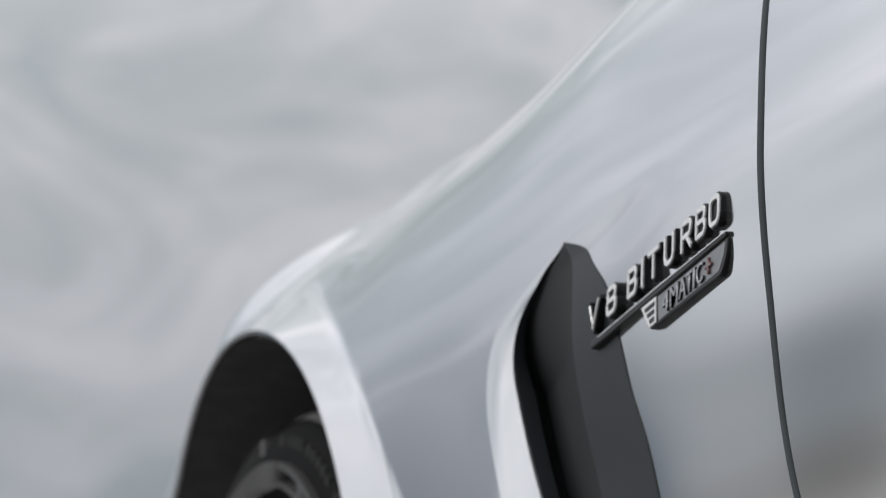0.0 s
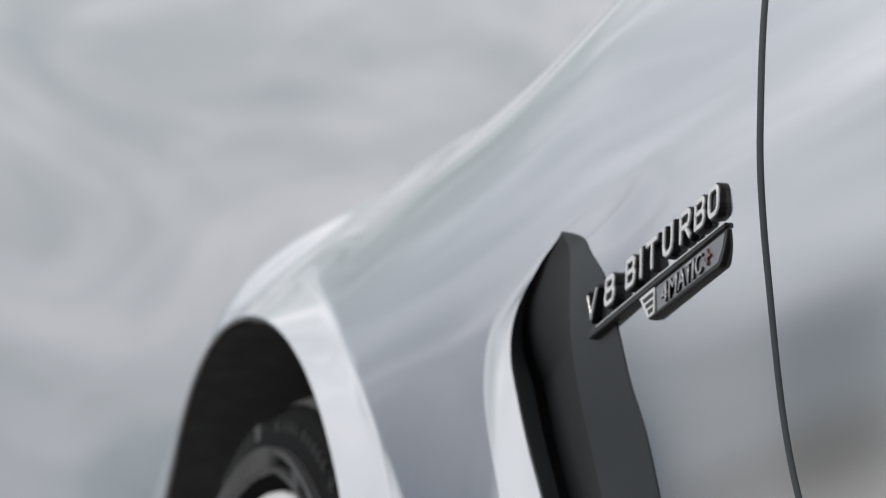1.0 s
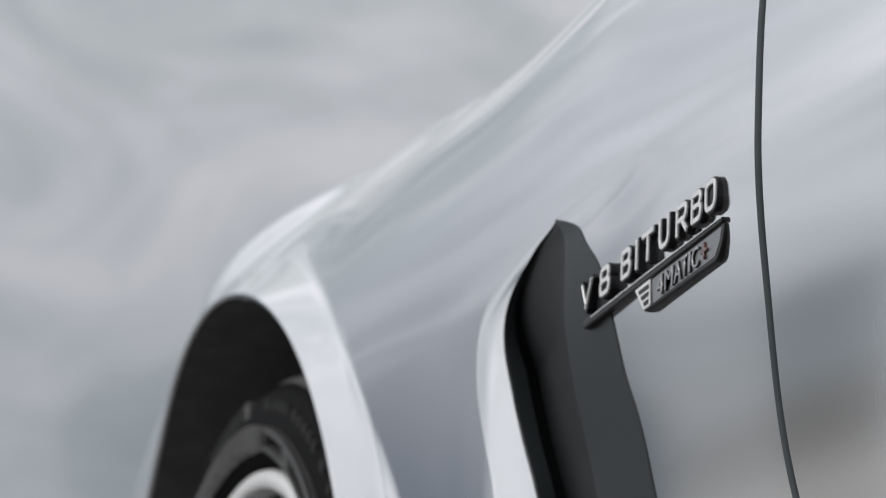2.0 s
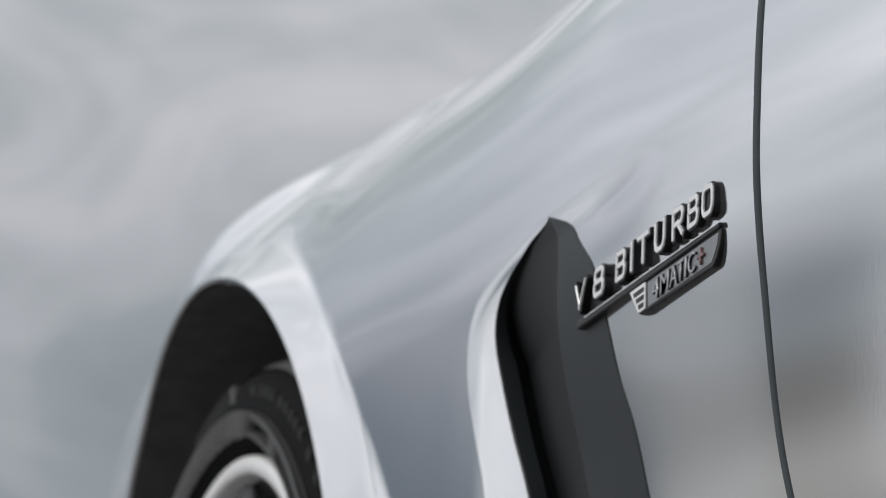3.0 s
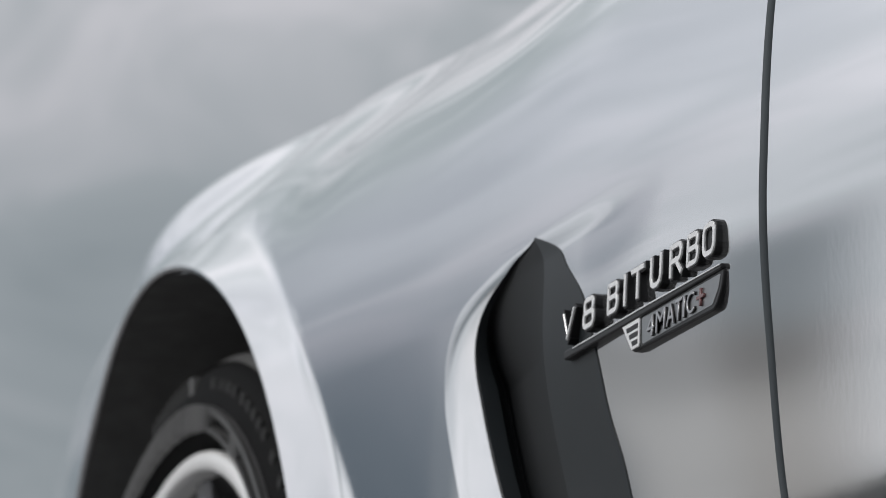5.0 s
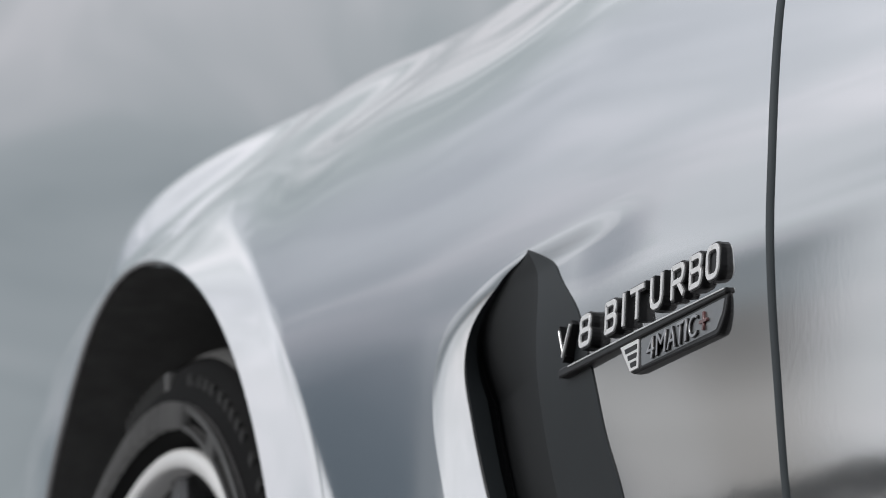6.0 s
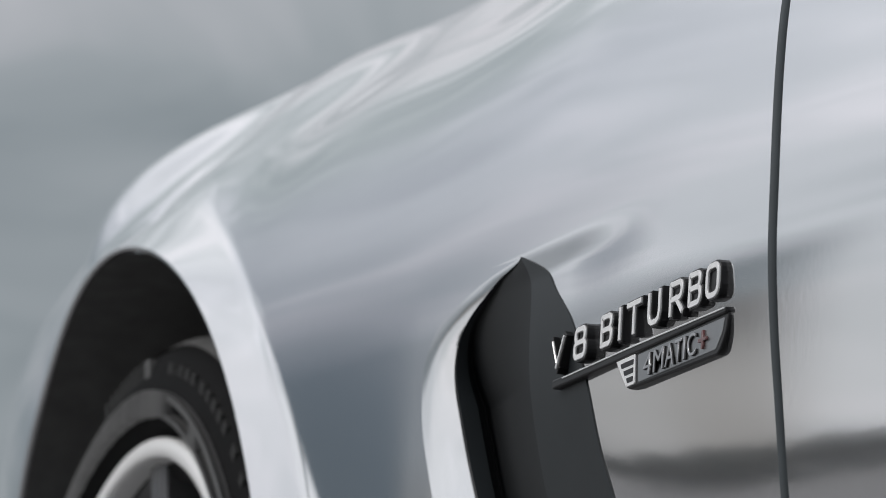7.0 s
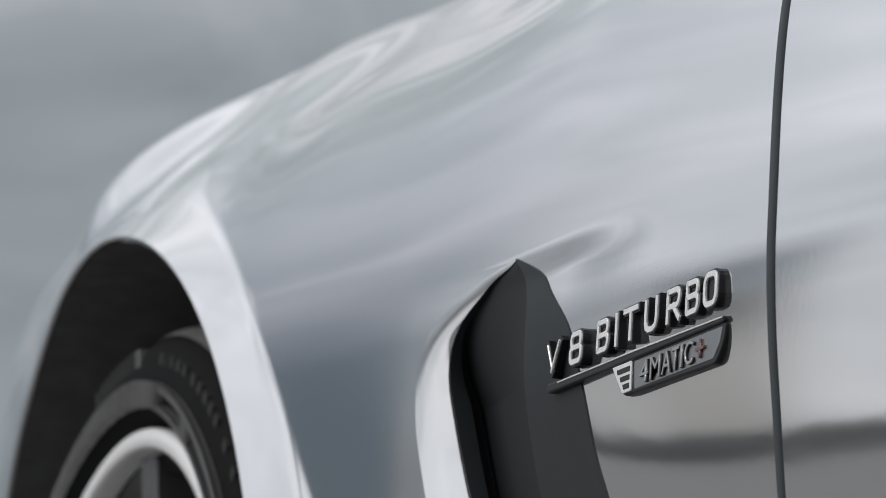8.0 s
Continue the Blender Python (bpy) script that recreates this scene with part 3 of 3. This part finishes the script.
def glyph(char, box, back, front, fat=0.0, bevel=0.0):
    """One character as a solid, fitted into the box (x0, x1, z0, z1), from depth back to depth front (outwards is less)."""
    cu = bpy.data.curves.new("glyph", "FONT")
    cu.body, cu.size, cu.offset, cu.extrude, cu.bevel_depth, cu.bevel_resolution, cu.resolution_u = char, 1.0, fat, 0.1, bevel, 1, 6
    ob = new("glyph", cu)
    bpy.context.view_layer.update()
    me = bpy.data.meshes.new_from_object(ob.evaluated_get(bpy.context.evaluated_depsgraph_get()))
    bpy.data.objects.remove(ob)
    bpy.data.curves.remove(cu)
    bm = bmesh.new()
    bm.from_mesh(me)
    bpy.data.meshes.remove(me)
    bmesh.ops.remove_doubles(bm, verts=bm.verts, dist=1e-5)
    co = np.array([v.co for v in bm.verts])
    lo, hi = co.min(0), co.max(0)
    x0, x1, z0, z1 = box
    for v in bm.verts:
        x, y, z = v.co
        v.co = (x0 + (x - lo[0]) / (hi[0] - lo[0]) * (x1 - x0), back + (z - lo[2]) / (hi[2] - lo[2]) * (front - back), z0 + (y - lo[1]) / (hi[1] - lo[1]) * (z1 - z0))
    bmesh.ops.recalc_face_normals(bm, faces=bm.faces)
    return bm


def slab(points, back, front, bevel=0.0004, segments=2):
    """A flat plate with this outline in x and z."""
    bm = bmesh.new()
    f = bm.faces.new([bm.verts.new((x, back, z)) for x, z in points])
    ext = bmesh.ops.extrude_face_region(bm, geom=[f])
    moved = [e for e in ext["geom"] if isinstance(e, bmesh.types.BMVert)]
    for v in moved:
        v.co.y = front
    top = [e for e in bm.edges if all(v in moved for v in e.verts)]
    bmesh.ops.recalc_face_normals(bm, faces=bm.faces)
    if bevel:
        bmesh.ops.bevel(bm, geom=top, offset=bevel, segments=segments, affect="EDGES", profile=0.5)
    return bm


def rounded(points, radius, steps=4):
    """The outline with its corners rounded."""
    done = []
    for i, p in enumerate(points):
        a, b, c = Vector(points[i - 1]), Vector(p), Vector(points[(i + 1) % len(points)])
        u, w = (a - b).normalized(), (c - b).normalized()
        r = min(radius, (a - b).length * 0.45, (c - b).length * 0.45)
        for k in range(steps + 1):
            t = k / steps
            done.append(tuple((1 - t) ** 2 * (b + u * r) + 2 * t * (1 - t) * b + t * t * (b + w * r)))
    return done


def box_loop(x0, z0, x1, z1, r_left, r_right):
    """A closed upright frame with rounded corners."""
    done = []
    for cx, cz, r, a0 in ((x1, z1, r_right, 0), (x0, z1, r_left, 90), (x0, z0, r_left, 180), (x1, z0, r_right, 270)):
        mx, mz = cx - math.copysign(r, cx - 0.5 * (x0 + x1)), cz - math.copysign(r, cz - 0.5 * (z0 + z1))
        done += [(mx + r * math.cos(radians(a0 + 22.5 * k)), mz + r * math.sin(radians(a0 + 22.5 * k))) for k in range(5)]
    return done


# letters as lines of even width: (closed, points)
LETTERS = {
    "V": [(False, [(0.0, 1.0), (0.5, 0.0)]), (False, [(0.5, 0.0), (1.0, 1.0)])],
    "8": [(True, box_loop(0.0, 0.0, 1.0, 0.52, 0.2, 0.2)), (True, box_loop(0.06, 0.52, 0.94, 1.0, 0.2, 0.2))],
    "B": [(True, box_loop(0.0, 0.0, 1.0, 0.53, 0.03, 0.24)), (True, box_loop(0.0, 0.53, 0.94, 1.0, 0.03, 0.22))],
    "I": [(False, [(0.5, 0.0), (0.5, 1.0)])],
    "T": [(False, [(0.0, 1.0), (1.0, 1.0)]), (False, [(0.5, 0.0), (0.5, 1.0)])],
    "U": [(False, [(0.0, 1.0), (0.0, 0.3), (0.08, 0.1), (0.3, 0.0), (0.7, 0.0), (0.92, 0.1), (1.0, 0.3), (1.0, 1.0)])],
    "R": [(True, box_loop(0.0, 0.47, 1.0, 1.0, 0.03, 0.24)), (False, [(0.0, 0.0), (0.0, 0.47)]), (False, [(0.5, 0.47), (1.0, 0.0)])],
    "O": [(True, box_loop(0.0, 0.0, 1.0, 1.0, 0.3, 0.3))],
}


def stroked(strokes, box, width, back, front, fill=False, bevel=0.00022):
    """A letter's lines as solid ribs of this width, within the box (x0, x1, z0, z1); fill: closed lines become full plates."""
    bm = bmesh.new()
    x0, x1, z0, z1 = box
    for n, (closed, line) in enumerate(strokes):
        top = front + 0.00003 * n
        pts = [Vector((x0 + u * (x1 - x0), z0 + w * (z1 - z0))) for u, w in line]
        count = len(pts)
        sides = []
        for i, p in enumerate(pts):
            a = pts[i - 1] if closed or i else p - (pts[1] - p)
            c = pts[(i + 1) % count] if closed or i < count - 1 else p + (p - pts[i - 1])
            u, w = (p - a).normalized(), (c - p).normalized()
            nu, nw = Vector((-u.y, u.x)), Vector((-w.y, w.x))
            m = (nu + nw).normalized()
            m = m * (width / 2 / max(0.5, m.dot(nu)))
            if not closed and i in (0, count - 1):
                p = p + (u if i else -u) * width / 2
            sides.append((p + m, p - m))
        ring = lambda k, y: [bm.verts.new((q[k].x, y, q[k].y)) for q in sides]
        la, ra, lb, rb = ring(0, back), ring(1, back), ring(0, top), ring(1, top)
        for i in range(count if closed else count - 1):
            j = (i + 1) % count
            bm.faces.new((lb[i], lb[j], rb[j], rb[i]))
            bm.faces.new((la[i], la[j], lb[j], lb[i]))
            bm.faces.new((rb[i], rb[j], ra[j], ra[i]))
        if not closed:
            for i in (0, count - 1):
                bm.faces.new((la[i], lb[i], rb[i], ra[i]))
        if closed and fill:
            bm.faces.new([bm.verts.new((p.x, top + 0.0004, p.y)) for p in pts])
    bmesh.ops.recalc_face_normals(bm, faces=bm.faces)
    edges = [e for e in bm.edges if len(e.link_faces) == 2 and e.calc_face_angle(0.0) > 0.9 and all(v.co.y < (back + front) / 2 for v in e.verts)]
    bmesh.ops.bevel(bm, geom=edges, offset=bevel, segments=1, affect="EDGES")
    return bm


BASE, FACE = 0.0012, -0.0066
Z0, Z1 = 0.0056, 0.0164
RIB = 0.0021
for char, mid_x, w in (("V", -0.1750, 0.0150), ("8", -0.1475, 0.0118), ("B", -0.1170, 0.0108), ("I", -0.1022, 0.0), ("T", -0.0870, 0.0130), ("U", -0.0650, 0.0112),
                       ("R", -0.0420, 0.0116), ("B", -0.0227, 0.0108), ("O", -0.0050, 0.0112)):
    box = (mid_x - w / 2, mid_x + w / 2, Z0, Z1)
    part("letter_block", stroked(LETTERS[char], box, RIB + 0.0016, BASE, FACE + 0.0007, True), BLACK_GLOSS, badge, "black letter body", False)
    # V's dark reflection is put in: black left leg, narrow right face
    face = LETTERS[char] if char != "V" else LETTERS[char][1:]
    part("letter_face", stroked(face, box, RIB * (0.6 if char == "V" else 1.0), FACE + 0.0012, FACE, bevel=0.00009), BADGE_FACE, badge, "bright flat letter face", False)
    if char == "V":
        part("letter_edge", stroked([(False, [(0.12, 1.0), (0.5, 0.16)])], box, 0.0007, FACE + 0.0012, FACE), CHROME, badge, "thin chrome edge of the leg left black for its dark reflection", False)
part("bar", slab(rounded([(-0.1845, 0.0020), (-0.1845, -0.0018), (-0.108, -0.0022), (0.0048, -0.0022), (0.0048, 0.0002), (-0.09, 0.0016)], 0.0016), BASE, -0.0046, 0.0007), BLACK_GLOSS, badge, "black bar under the lettering", False)
part("bar_edge", slab([(-0.1715, 0.0012), (-0.1715, 0.0006), (-0.09, 0.0004), (0.0035, -0.0006), (0.0035, 0.0000), (-0.09, 0.0011)], -0.0042, -0.0050, 0.0001), CHROME, badge, "thin chrome edge", False)
part("plate", slab(rounded([(-0.1130, -0.0012), (-0.0985, -0.0147), (-0.0030, -0.0160), (0.0035, -0.0098), (0.0062, -0.0012)], 0.0035), BASE, -0.0036, 0.0008), BLACK_GLOSS, badge, "black badge plate", False)
part("window", slab(rounded([(-0.0875, -0.0028), (-0.0860, -0.0136), (-0.0055, -0.0138), (0.0003, -0.0086), (0.0022, -0.0032)], 0.0012), -0.0030, -0.0038, 0.0002), SATIN, badge, "satin grey field", False)
part("fin_block", slab(rounded([(-0.1105, -0.0022), (-0.0980, -0.0137), (-0.0889, -0.0137), (-0.0895, -0.0022)], 0.0008), -0.0030, -0.0042, 0.0002), BADGE_FACE, badge, "bright finned block", False)
for z, x0 in ((-0.0049, -0.1048), (-0.0081, -0.1013), (-0.0113, -0.0979)):
    part("slot", slab(rounded([(x0, z + 0.0009), (x0 + 0.0012, z - 0.0011), (-0.0907, z - 0.0011), (-0.0907, z + 0.0009)], 0.0004), -0.0038, -0.00435, 0), BLACK_GLOSS, badge, smooth=False)
for char, x0, x1 in (("4", -0.0787, -0.0707), ("M", -0.0679, -0.0577), ("A", -0.0557, -0.0469), ("T", -0.0457, -0.0389), ("I", -0.0369, -0.0351), ("C", -0.0327, -0.0247)):
    # the letter's shadow, added as a black copy shifted right and down
    part("small_letter_shadow", glyph(char, (x0 + 0.0002, x1 + 0.0010, -0.0128, -0.0044), -0.0033, -0.0045, 0.004, 0.0), BLACK_GLOSS, badge, "black shifted copy as the small letter's shadow", False)
    part("small_letter", glyph(char, (x0, x1, -0.0126, -0.0043), -0.0042, -0.0047, -0.004, 0.0), SATIN_BRIGHT, badge, "bright raised small letter", False)
part("small_plus", glyph("+", (-0.0214, -0.0136, -0.0118, -0.0050), -0.0033, -0.0048, 0.0, 0.0), RED, badge, "dull red plus sign", False)

# ---- ground ----
bm = bmesh.new()
bmesh.ops.create_grid(bm, x_segments=40, y_segments=40, size=1500)
g = part("ground", bm, ASPHALT)
tagged(g, "grey weathered asphalt ground", "ground", kind="structure")

# far woods beyond the asphalt
rng = random.Random(4)
verts, faces = [], []
for k in range(170):
    a = radians(176 + 1.1 * k + rng.uniform(-0.5, 0.5))
    d = rng.uniform(330, 420)
    cx, cy, high = d * math.cos(a), d * math.sin(a), rng.uniform(3.4, 5.2) * (0.4 + 0.6 * smoothstep(196.5, 201.0, math.degrees(a)) * (1 - smoothstep(203.6, 206.5, math.degrees(a))))
    for _ in range(190):
        h = rng.uniform(0.12, 1.0)
        w = 7.5 * math.sin(math.pi * min(1, 0.15 + 0.85 * h)) ** 0.6 + 0.3
        px, py, pz = cx + rng.gauss(0, 0.5) * w, cy + rng.gauss(0, 0.5) * w, h * high
        q = rng.uniform(0.6, 1.3)
        base = len(verts)
        verts += [(px + rng.uniform(-q, q), py + rng.uniform(-q, q), pz + rng.uniform(-q, q)) for _ in range(4)]
        faces += [(base, base + 1, base + 2), (base, base + 2, base + 3), (base, base + 3, base + 1), (base + 1, base + 3, base + 2)]
    base = len(verts)
    verts += [(cx - 0.2, cy, 0), (cx + 0.2, cy, 0), (cx, cy + 0.3, 0), (cx, cy, high * 0.8)]
    faces += [(base, base + 1, base + 3), (base + 1, base + 2, base + 3), (base + 2, base, base + 3)]
woods = mesh_part("far_woods", verts, faces, LEAVES)
tagged(woods, "dark green woods along the far horizon", "woods", kind="stuff")
